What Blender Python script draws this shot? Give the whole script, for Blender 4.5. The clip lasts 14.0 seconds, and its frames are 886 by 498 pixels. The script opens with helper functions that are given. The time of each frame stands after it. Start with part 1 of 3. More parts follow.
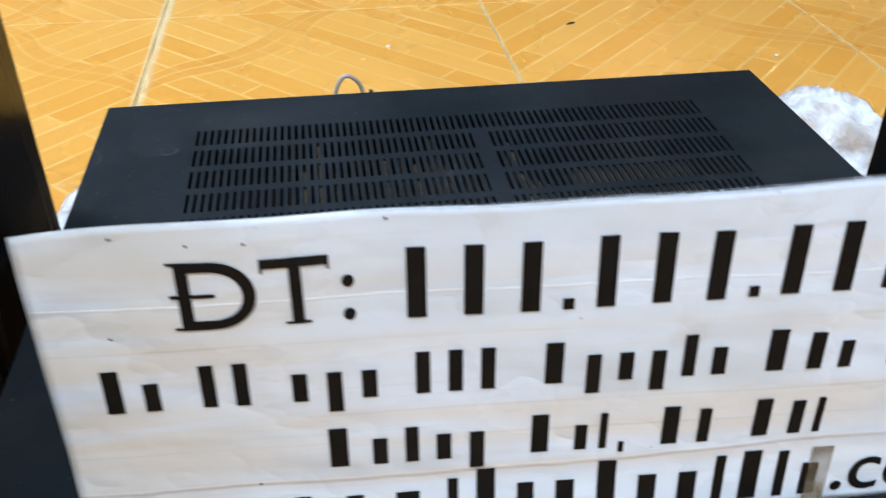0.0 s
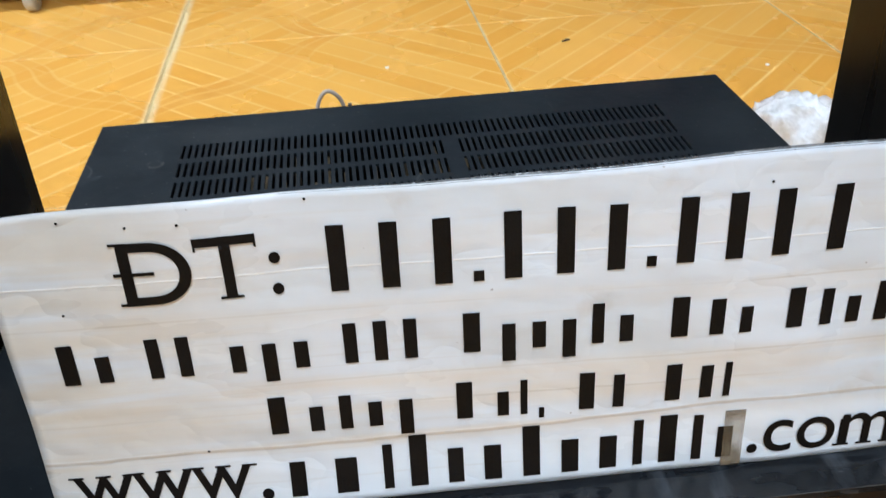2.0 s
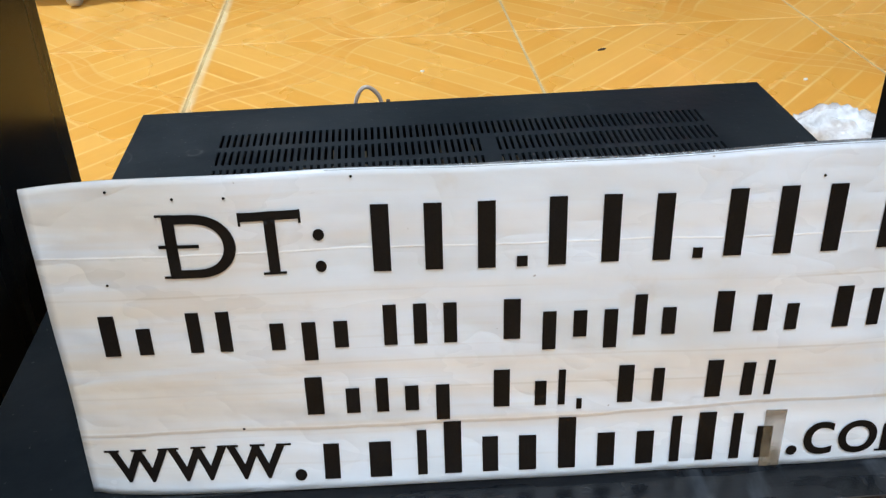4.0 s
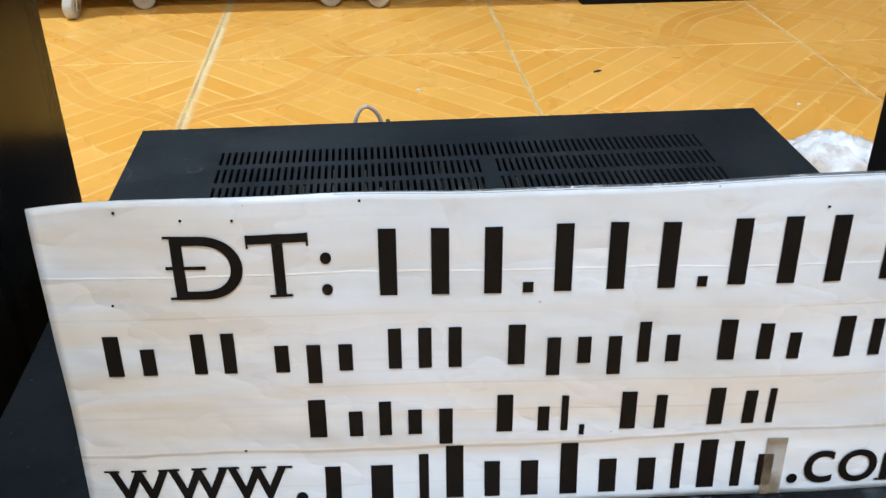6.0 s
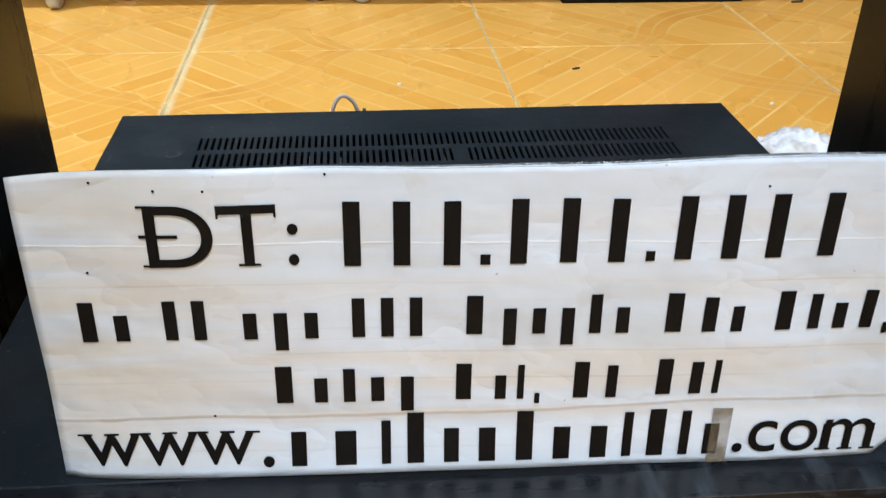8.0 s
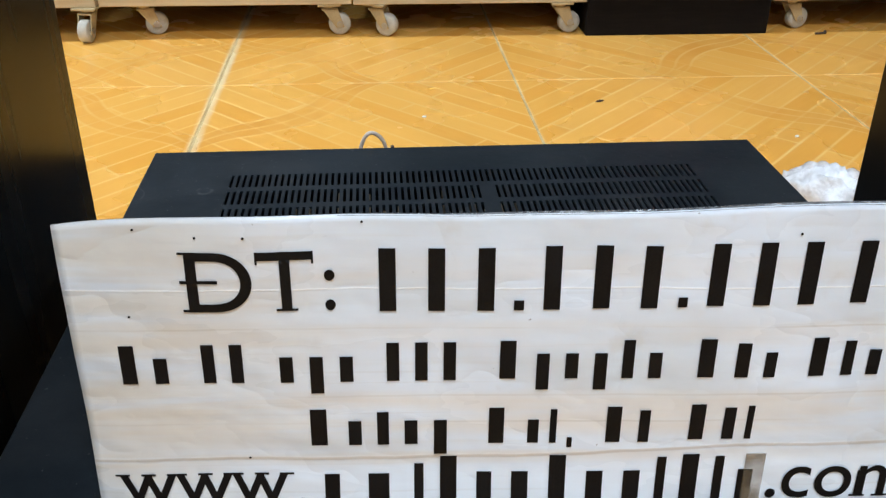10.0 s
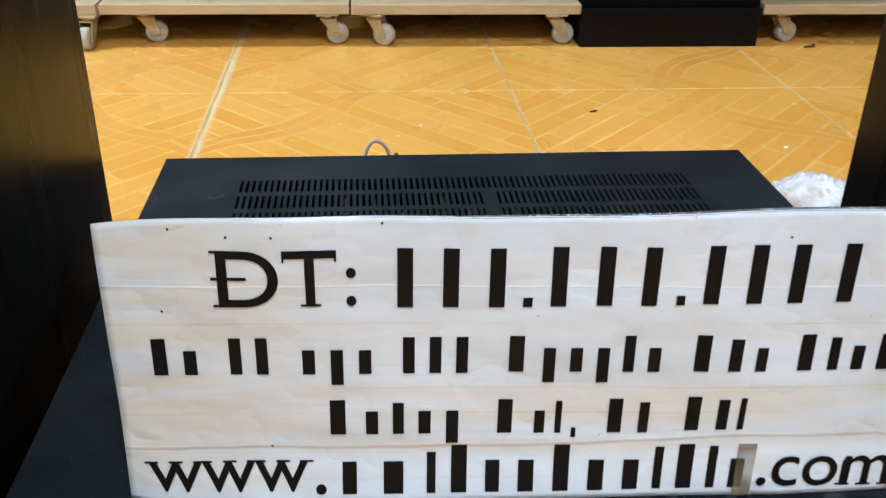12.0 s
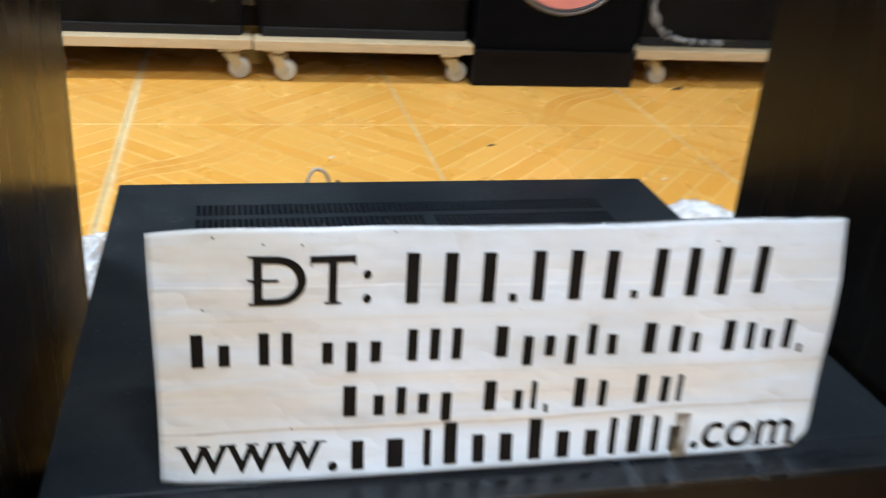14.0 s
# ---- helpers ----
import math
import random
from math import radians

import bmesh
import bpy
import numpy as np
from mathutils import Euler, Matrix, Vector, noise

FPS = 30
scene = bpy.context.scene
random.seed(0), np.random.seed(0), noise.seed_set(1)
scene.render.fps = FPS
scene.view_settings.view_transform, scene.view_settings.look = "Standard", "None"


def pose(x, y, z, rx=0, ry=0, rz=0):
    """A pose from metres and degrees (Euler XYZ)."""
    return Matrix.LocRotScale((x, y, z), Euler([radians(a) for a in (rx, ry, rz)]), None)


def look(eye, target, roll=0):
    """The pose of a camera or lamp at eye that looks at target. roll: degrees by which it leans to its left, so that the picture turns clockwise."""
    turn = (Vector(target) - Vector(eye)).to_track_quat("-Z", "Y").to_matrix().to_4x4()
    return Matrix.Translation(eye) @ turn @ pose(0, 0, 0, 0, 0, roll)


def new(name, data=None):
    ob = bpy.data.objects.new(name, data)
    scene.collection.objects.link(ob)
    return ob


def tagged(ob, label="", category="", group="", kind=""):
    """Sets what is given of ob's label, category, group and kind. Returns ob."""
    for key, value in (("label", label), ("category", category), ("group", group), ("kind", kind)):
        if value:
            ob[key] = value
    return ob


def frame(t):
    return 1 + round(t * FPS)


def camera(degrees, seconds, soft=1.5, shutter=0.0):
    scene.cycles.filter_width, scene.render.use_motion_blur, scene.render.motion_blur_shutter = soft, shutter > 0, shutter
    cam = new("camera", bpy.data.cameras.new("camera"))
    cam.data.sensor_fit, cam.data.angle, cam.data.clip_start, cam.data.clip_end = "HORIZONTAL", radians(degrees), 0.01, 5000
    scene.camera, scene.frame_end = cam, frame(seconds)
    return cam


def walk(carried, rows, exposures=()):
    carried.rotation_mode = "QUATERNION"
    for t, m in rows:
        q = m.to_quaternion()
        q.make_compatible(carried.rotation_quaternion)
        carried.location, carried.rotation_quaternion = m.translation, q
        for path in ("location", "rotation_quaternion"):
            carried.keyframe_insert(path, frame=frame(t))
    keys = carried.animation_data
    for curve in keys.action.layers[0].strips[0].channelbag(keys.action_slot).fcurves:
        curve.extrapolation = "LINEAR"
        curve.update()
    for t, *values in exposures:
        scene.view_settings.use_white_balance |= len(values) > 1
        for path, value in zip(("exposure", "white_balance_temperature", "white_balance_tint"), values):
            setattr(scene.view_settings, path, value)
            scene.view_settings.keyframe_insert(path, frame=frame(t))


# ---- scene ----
cam = camera(53.7, 14.0, soft=1.3, shutter=0.8)
PATH = [
    (0, (-0.079, -0.532, 0.418), (0.162, 1.088, -0.73), 0.2),
    (0.5, (-0.06, -0.532, 0.402), (0.187, 1.097, -0.732), -0.9),
    (1, (-0.057, -0.541, 0.396), (0.185, 1.039, -0.806), -1.1),
    (1.5, (-0.057, -0.558, 0.409), (0.151, 1.046, -0.767), -1.5),
    (2, (-0.049, -0.565, 0.419), (0.132, 1.097, -0.679), -2.4),
    (2.5, (-0.05, -0.572, 0.412), (0.1, 1.108, -0.663), -2.3),
    (2.7, (-0.054, -0.57, 0.409), (0.084, 1.111, -0.665), -1.9),
    (4.8, (-0.056, -0.568, 0.412), (0.085, 1.113, -0.663), -0.9),
    (5, (-0.055, -0.569, 0.411), (0.101, 1.116, -0.656), -0.7),
    (5.5, (-0.057, -0.569, 0.414), (0.11, 1.123, -0.64), -0.3),
    (6, (-0.061, -0.567, 0.414), (0.093, 1.132, -0.63), -0.1),
    (6.5, (-0.063, -0.565, 0.414), (0.082, 1.135, -0.628), -0.0),
    (7, (-0.054, -0.576, 0.415), (0.111, 1.121, -0.63), 0.4),
    (7.5, (-0.054, -0.583, 0.412), (0.139, 1.107, -0.64), 1.0),
    (8, (-0.055, -0.584, 0.414), (0.135, 1.111, -0.631), 1.2),
    (8.5, (-0.058, -0.582, 0.418), (0.114, 1.123, -0.613), 1.2),
    (11, (-0.061, -0.585, 0.422), (0.078, 1.151, -0.562), 0.6),
    (11.5, (-0.064, -0.586, 0.421), (0.077, 1.149, -0.563), 0.9),
    (12, (-0.07, -0.602, 0.429), (0.099, 1.135, -0.547), 1.3),
    (12.5, (-0.073, -0.605, 0.42), (0.153, 1.125, -0.558), 1.7),
    (13, (-0.083, -0.615, 0.421), (0.214, 1.105, -0.556), 1.9),
    (13.5, (-0.097, -0.619, 0.422), (0.223, 1.099, -0.55), 2.3),
    (13.8, (-0.121, -0.636, 0.44), (0.261, 1.092, -0.492), 4.0),
    (13.9, (-0.126, -0.643, 0.447), (0.291, 1.087, -0.465), 4.5),
    (14, (-0.13, -0.653, 0.445), (0.331, 1.077, -0.447), 5.0),
]
walk(cam, [(t, look(eye, target, roll)) for t, eye, target, roll in PATH],
     exposures=[(0.0, 0.84, 6100, 10), (0.5, 0.52, 6300, 10), (1.0, 0.74, 6430, 10), (1.5, 0.79, 6470, 10), (2.5, 0.78, 6500, 10),
                (8.5, 0.82, 6500, 10), (11.0, 0.73, 6500, 10), (12.5, 0.77, 6500, 10), (13.5, 0.81, 6500, 10), (14.0, 0.88, 6500, 10)])

# ---- world and lights ----
world = bpy.data.worlds.new("room_air")
world.use_nodes = True
world.node_tree.nodes["Background"].inputs[0].default_value = (0.75, 0.85, 1.0, 1)
world.node_tree.nodes["Background"].inputs[1].default_value = 0.05
scene.world = world


def ceiling_tube(x, y, z, length, width, watts, rz):
    data = bpy.data.lights.new("ceiling_tube", "AREA")
    data.shape, data.size, data.size_y = "RECTANGLE", length, width
    data.energy, data.color = watts, (0.70, 0.84, 1.0)
    lamp = new("ceiling_tube", data)
    lamp.matrix_world = pose(x, y, z, 0, 0, rz)


ceiling_tube(0.1, -1.55, 2.72, 1.2, 0.16, 41, 0)
ceiling_tube(-1.50, 0.82, 2.72, 1.2, 0.16, 58, 0)

# ---- materials ----


def principled(name, color, rough, metal=0.0, spec=0.5):
    m = bpy.data.materials.new(name)
    m.use_nodes = True
    b = m.node_tree.nodes["Principled BSDF"]
    b.inputs["Base Color"].default_value = (*color, 1)
    b.inputs["Roughness"].default_value = rough
    b.inputs["Metallic"].default_value = metal
    b.inputs["Specular IOR Level"].default_value = spec
    return m, m.node_tree, b


def node(tree, kind, **inputs):
    n = tree.nodes.new(kind)
    for key, value in inputs.items():
        k = int(key[1:]) if key[0] == "i" and key[1:].isdigit() else key.replace("_", " ")
        if hasattr(value, "is_output"):
            tree.links.new(value, n.inputs[k])
        else:
            n.inputs[k].default_value = value
    return n


def calc(tree, op, a, b=0.0, c=0.0):
    n = tree.nodes.new("ShaderNodeMath")
    n.operation = op
    for i, value in enumerate((a, b, c)):
        if hasattr(value, "is_output"):
            tree.links.new(value, n.inputs[i])
        else:
            n.inputs[i].default_value = value
    return n.outputs[0]


def blend(tree, fac, a, b, mode="MIX"):
    n = tree.nodes.new("ShaderNodeMix")
    n.data_type, n.blend_type = "RGBA", mode
    for i, value in ((0, fac), (6, a), (7, b)):
        if hasattr(value, "is_output"):
            tree.links.new(value, n.inputs[i])
        else:
            n.inputs[i].default_value = value if i == 0 else (*value, 1)
    return n.outputs[2]


def ramp(tree, fac, a, b, lo=0.0, hi=1.0):
    n = tree.nodes.new("ShaderNodeMapRange")
    n.interpolation_type = "SMOOTHSTEP"
    tree.links.new(fac, n.inputs[0])
    for i, value in ((1, a), (2, b), (3, lo), (4, hi)):
        n.inputs[i].default_value = value
    return n.outputs[0]


def fractal(tree, vector, scale, detail=4.0, stretch=(1, 1, 1)):
    m = node(tree, "ShaderNodeMapping", Vector=vector, Scale=stretch)
    return node(tree, "ShaderNodeTexNoise", Vector=m.outputs[0], Scale=scale, Detail=detail).outputs[0]


def relief(tree, shader, height, strength, distance):
    n = node(tree, "ShaderNodeBump", Height=height, Strength=strength, Distance=distance)
    tree.links.new(n.outputs[0], shader.inputs["Normal"])


def worn(name, color, color2, rough, scale, metal=0.0, stretch=(1, 1, 1), bump=0.1, rough_var=0.12, dust=0.0, spec=0.5):
    """A surface whose tint and gloss vary at two scales, with fine relief and light dust."""
    m, tree, b = principled(name, color, rough, metal, spec)
    at = node(tree, "ShaderNodeTexCoord").outputs["Object"]
    coarse = fractal(tree, at, scale, 4, stretch)
    fine = fractal(tree, at, scale * 14, 3, stretch)
    mix = calc(tree, "ADD", calc(tree, "MULTIPLY", coarse, 0.65), calc(tree, "MULTIPLY", fine, 0.35))
    col = blend(tree, ramp(tree, mix, 0.35, 0.65), color, color2)
    if dust:
        specks = node(tree, "ShaderNodeTexNoise", Vector=at, Scale=scale * 40, Detail=2.0).outputs[0]
        col = blend(tree, calc(tree, "MULTIPLY", ramp(tree, specks, 0.68, 0.76), dust), col, (0.42, 0.4, 0.37))
    tree.links.new(col, b.inputs["Base Color"])
    tree.links.new(ramp(tree, coarse, 0.3, 0.7, rough - rough_var, rough + rough_var), b.inputs["Roughness"])
    relief(tree, b, fine, bump, 0.0006)
    return m


PITCH, SEAM_X, SEAM_Y = 0.430, 0.147, 0.640


def tile_material():
    m, tree, b = principled("parquet_print_tile", (0.8, 0.4, 0.1), 0.22)
    at = node(tree, "ShaderNodeNewGeometry").outputs["Position"]
    xyz = node(tree, "ShaderNodeSeparateXYZ", Vector=at)
    u = calc(tree, "PINGPONG", calc(tree, "SUBTRACT", xyz.outputs[0], SEAM_X - PITCH), PITCH)
    v = calc(tree, "PINGPONG", calc(tree, "SUBTRACT", xyz.outputs[1], SEAM_Y), PITCH)
    # narrow planks along the diagonal of every tile
    along = calc(tree, "MULTIPLY", calc(tree, "ADD", u, v), 0.7071)
    across = calc(tree, "MULTIPLY", calc(tree, "SUBTRACT", u, v), 0.7071)
    plan = node(tree, "ShaderNodeCombineXYZ", X=along, Y=across).outputs[0]
    planks = node(tree, "ShaderNodeTexBrick", Vector=plan, Color1=(0.0, 0.0, 0.0, 1), Color2=(1, 1, 1, 1), Mortar=(0.5, 0.5, 0.5, 1),
                  Scale=1.0, Mortar_Size=0.0032, Mortar_Smooth=1.0, Brick_Width=0.26, Row_Height=0.0335)
    planks.offset = 0.42
    grain = fractal(tree, plan, 30, 4, (0.5, 5, 1))
    cloud = fractal(tree, at, 5, 3)
    tint = calc(tree, "ADD", calc(tree, "MULTIPLY", planks.outputs[0], 0.62), calc(tree, "MULTIPLY", grain, 0.5))
    wood = blend(tree, ramp(tree, tint, 0.1, 0.95), LIGHT_WOOD, DARK_WOOD)
    line = calc(tree, "MULTIPLY", planks.outputs[1], ramp(tree, cloud, 0.3, 0.65, 0.25, 0.8))
    wood = blend(tree, line, wood, LINE_WOOD)
    # two ribbons that ring every second corner
    r2 = calc(tree, "ADD", calc(tree, "MULTIPLY", u, u), calc(tree, "MULTIPLY", v, v))
    r = calc(tree, "SQRT", r2)
    # the rings flare to a point where they meet the tile's edges
    near = calc(tree, "MINIMUM", u, v)
    tip = calc(tree, "MAXIMUM", calc(tree, "SUBTRACT", 1.0, calc(tree, "DIVIDE", near, 0.06)), 0.0)
    ring = calc(tree, "SUBTRACT", r, calc(tree, "MULTIPLY", calc(tree, "MULTIPLY", tip, tip), 0.036))
    band = ramp(tree, calc(tree, "ABSOLUTE", calc(tree, "SUBTRACT", ring, 0.181)), 0.019, 0.026, 1.0, 0.0)
    faded = ramp(tree, fractal(tree, at, 6, 4), 0.32, 0.66, 0.22, 0.85)
    ribbon = blend(tree, ramp(tree, fractal(tree, at, 14, 3), 0.3, 0.7), RIBBON_A, RIBBON_B)
    col = blend(tree, calc(tree, "MULTIPLY", band, faded), wood, ribbon)
    for edge in (0.158, 0.181, 0.204):
        off = calc(tree, "ABSOLUTE", calc(tree, "SUBTRACT", ring, edge))
        col = blend(tree, calc(tree, "MULTIPLY", ramp(tree, off, 0.0005, 0.0036, 0.55, 0.0), faded), col, LINE_WOOD)
    # haze of dried grout along the widest seam, and faint dirt
    seam = calc(tree, "ABSOLUTE", calc(tree, "SUBTRACT", xyz.outputs[0], SEAM_X - PITCH + 0.002))
    haze = calc(tree, "MULTIPLY", ramp(tree, seam, 0.002, 0.011, 1.0, 0.0), ramp(tree, fractal(tree, at, 9, 4), 0.35, 0.65, 0.25, 0.85))
    col = blend(tree, haze, col, (0.82, 0.70, 0.43))
    for way, power in ((u, 0.5), (v, 0.32)):
        off = calc(tree, "MINIMUM", way, calc(tree, "SUBTRACT", PITCH, way))
        soft = calc(tree, "MULTIPLY", ramp(tree, off, 0.001, 0.006, power, 0.0), ramp(tree, fractal(tree, at, 11, 4), 0.3, 0.65, 0.1, 0.8))
        col = blend(tree, soft, col, (0.80, 0.62, 0.30))
    col = blend(tree, calc(tree, "MULTIPLY", ramp(tree, fractal(tree, at, 3.5, 5), 0.5, 0.75), 0.18), col, (0.45, 0.24, 0.07))
    tree.links.new(col, b.inputs["Base Color"])
    tree.links.new(ramp(tree, cloud, 0.3, 0.7, 0.2, 0.34), b.inputs["Roughness"])
    relief(tree, b, fractal(tree, at, 60, 3), 0.05, 0.001)
    return m


LIGHT_WOOD, DARK_WOOD, LINE_WOOD = (0.81, 0.415, 0.088), (0.755, 0.345, 0.056), (0.88, 0.57, 0.20)
RIBBON_A, RIBBON_B = (0.69, 0.285, 0.040), (0.76, 0.36, 0.070)
TILE = tile_material()
GROUT = worn("grout", (0.40, 0.27, 0.11), (0.60, 0.44, 0.21), 0.9, 14)
# for the unseen back wall: dark so that little light bounces under the dollies
UNSEEN_WALL = worn("unseen_dark_wall", (0.050, 0.040, 0.034), (0.036, 0.028, 0.024), 0.7, 4)
WALL_PAINT = worn("wall_paint", (0.72, 0.74, 0.74), (0.66, 0.68, 0.68), 0.8, 3)
CEILING_PAINT = worn("ceiling_paint", (0.8, 0.8, 0.8), (0.74, 0.74, 0.74), 0.85, 3)
COVER = worn("blue_black_steel", (0.0118, 0.0150, 0.0182), (0.0170, 0.0212, 0.0250), 0.40, 9, bump=0.22, rough_var=0.12, dust=0.16, spec=0.22)
FASCIA = worn("brown_fascia", (0.010, 0.0065, 0.004), (0.016, 0.010, 0.006), 0.4, 20, metal=0.2, stretch=(0.1, 1, 1), spec=0.3)
CAP = worn("glossy_black_cap", (0.008, 0.0095, 0.012), (0.013, 0.015, 0.018), 0.30, 30, stretch=(0.6, 2.5, 1), bump=0.10, rough_var=0.07, dust=0.05, spec=0.34)


def cap_and_cover_marks():
    """Pale streaks on the front panel's cap, faint scratches and a ring stain on the cover."""
    tree = CAP.node_tree
    b = tree.nodes["Principled BSDF"]
    at = node(tree, "ShaderNodeTexCoord").outputs["Object"]
    x = node(tree, "ShaderNodeSeparateXYZ", Vector=at).outputs[0]
    zone = ramp(tree, calc(tree, "ABSOLUTE", calc(tree, "SUBTRACT", x, 0.085)), 0.02, 0.07, 1.0, 0.0)
    pale_streaks = calc(tree, "MULTIPLY", zone, ramp(tree, fractal(tree, at, 75, 4, (1, 0.30, 1)), 0.50, 0.68, 0.0, 0.8))
    tree.links.new(blend(tree, pale_streaks, b.inputs["Base Color"].links[0].from_socket, (0.075, 0.085, 0.10)), b.inputs["Base Color"])
    tree = COVER.node_tree
    b = tree.nodes["Principled BSDF"]
    at = node(tree, "ShaderNodeTexCoord").outputs["Object"]
    xyz = node(tree, "ShaderNodeSeparateXYZ", Vector=at)
    col = b.inputs["Base Color"].links[0].from_socket
    film = calc(tree, "MULTIPLY", ramp(tree, fractal(tree, at, 14, 6, (1, 1.4, 1)), 0.5, 0.75), 0.22)
    col = blend(tree, film, col, (0.055, 0.055, 0.055))
    hair = calc(tree, "ABSOLUTE", calc(tree, "SUBTRACT", fractal(tree, at, 11, 2, (1, 0.6, 1)), 0.5))
    scratch = calc(tree, "MULTIPLY", ramp(tree, hair, 0.0, 0.0035, 1.0, 0.0), ramp(tree, fractal(tree, at, 24, 2), 0.60, 0.68, 0.0, 0.22))
    col = blend(tree, scratch, col, (0.16, 0.16, 0.155))
    ring = calc(tree, "SQRT", calc(tree, "ADD", calc(tree, "POWER", calc(tree, "ADD", xyz.outputs[0], 0.171), 2.0), calc(tree, "POWER", calc(tree, "ADD", xyz.outputs[1], 0.064), 2.0)))
    stain = calc(tree, "MULTIPLY", ramp(tree, calc(tree, "ABSOLUTE", calc(tree, "SUBTRACT", ring, 0.0045)), 0.0004, 0.0016, 1.0, 0.0), ramp(tree, fractal(tree, at, 120, 2), 0.4, 0.6, 0.0, 0.4))
    col = blend(tree, stain, col, (0.10, 0.10, 0.095))
    tree.links.new(col, b.inputs["Base Color"])


cap_and_cover_marks()
KNOB = worn("black_knob", (0.012, 0.012, 0.013), (0.02, 0.02, 0.022), 0.35, 60)
INSIDE = worn("dark_inside", (0.006, 0.006, 0.006), (0.012, 0.011, 0.01), 0.8, 20)
DUSTY = worn("dusty_brown_parts", (0.09, 0.062, 0.033), (0.20, 0.145, 0.08), 0.85, 60)
RACK = worn("black_wood_veneer", (0.003, 0.0024, 0.002), (0.0055, 0.0043, 0.0034), 0.27, 26, stretch=(1, 1, 0.05), bump=0.03, rough_var=0.04, spec=0.18)
BLACK_BOX = worn("black_vinyl", (0.004, 0.0037, 0.0035), (0.008, 0.0073, 0.007), 0.5, 14, bump=0.3, dust=0.03, spec=0.05)
TOWER_BLACK = worn("black_stained_wood", (0.0018, 0.0018, 0.0024), (0.004, 0.004, 0.005), 0.5, 18, stretch=(0.1, 1, 1), bump=0.2, spec=0.03)
PLINTH_WOOD = worn("dark_brown_plinth", (0.005, 0.004, 0.004), (0.010, 0.008, 0.007), 0.45, 18, stretch=(0.1, 1, 1), bump=0.2, spec=0.06)
PALE_WOOD = worn("pale_plywood", (0.56, 0.43, 0.26), (0.44, 0.32, 0.18), 0.6, 16, stretch=(0.12, 1, 1), bump=0.3)
CREAM = worn("cream_plated_steel", (0.48, 0.37, 0.20), (0.36, 0.27, 0.14), 0.5, 40, metal=0.2)
WHEEL = worn("white_nylon", (0.50, 0.47, 0.40), (0.36, 0.33, 0.27), 0.5, 50)
STEEL = worn("zinc_steel", (0.5, 0.48, 0.44), (0.38, 0.36, 0.33), 0.35, 60, metal=0.9)
WORN = worn("worn_steel_edge", (0.10, 0.10, 0.10), (0.03, 0.03, 0.032), 0.45, 60, metal=0.3)
TRIM = worn("blue_black_trim", (0.007, 0.0078, 0.0095), (0.011, 0.012, 0.014), 0.45, 20, stretch=(0.2, 1, 1), spec=0.25)
CONE = worn("salmon_cone", (0.70, 0.22, 0.16), (0.62, 0.18, 0.13), 0.6, 30)
RUBBER = worn("rubber_surround", (0.03, 0.03, 0.03), (0.05, 0.05, 0.05), 0.6, 40)
RIM = worn("grey_rim", (0.16, 0.14, 0.13), (0.10, 0.09, 0.08), 0.45, 40, metal=0.4)
INK = worn("black_ink", (0.005, 0.004, 0.004), (0.009, 0.007, 0.006), 0.55, 90, spec=0.12)
CRUMB = worn("dark_crumb", (0.05, 0.03, 0.02), (0.08, 0.05, 0.03), 0.8, 200)
PALE_CRUMB = worn("pale_crumb", (0.8, 0.76, 0.66), (0.7, 0.66, 0.56), 0.7, 200)


def clear_material(name, tint, rough, alpha, stretch=(1, 1, 1), low=0.35):
    m, tree, b = principled(name, tint, rough)
    at = node(tree, "ShaderNodeTexCoord").outputs["Object"]
    wrinkle = fractal(tree, at, 40, 5, stretch)
    b.inputs["Alpha"].default_value = alpha
    tree.links.new(ramp(tree, wrinkle, low, low + 0.3, max(alpha - 0.3, 0.02), min(alpha + 0.25, 1)), b.inputs["Alpha"])
    relief(tree, b, wrinkle, 0.8, 0.012)
    return m


PLASTIC = clear_material("crumpled_clear_plastic", (0.82, 0.83, 0.85), 0.08, 0.76)
FILM = clear_material("thin_clear_film", (0.6, 0.6, 0.6), 0.2, 0.30, (2.2, 1, 0.3), 0.30)
TAPE = clear_material("old_brown_tape", (0.30, 0.23, 0.15), 0.35, 0.5)
LAMINATE = clear_material("clear_grey_laminate", (0.16, 0.16, 0.165), 0.22, 0.7)
WIRE = principled("clear_grey_cable", (0.52, 0.42, 0.35), 0.3)[0]


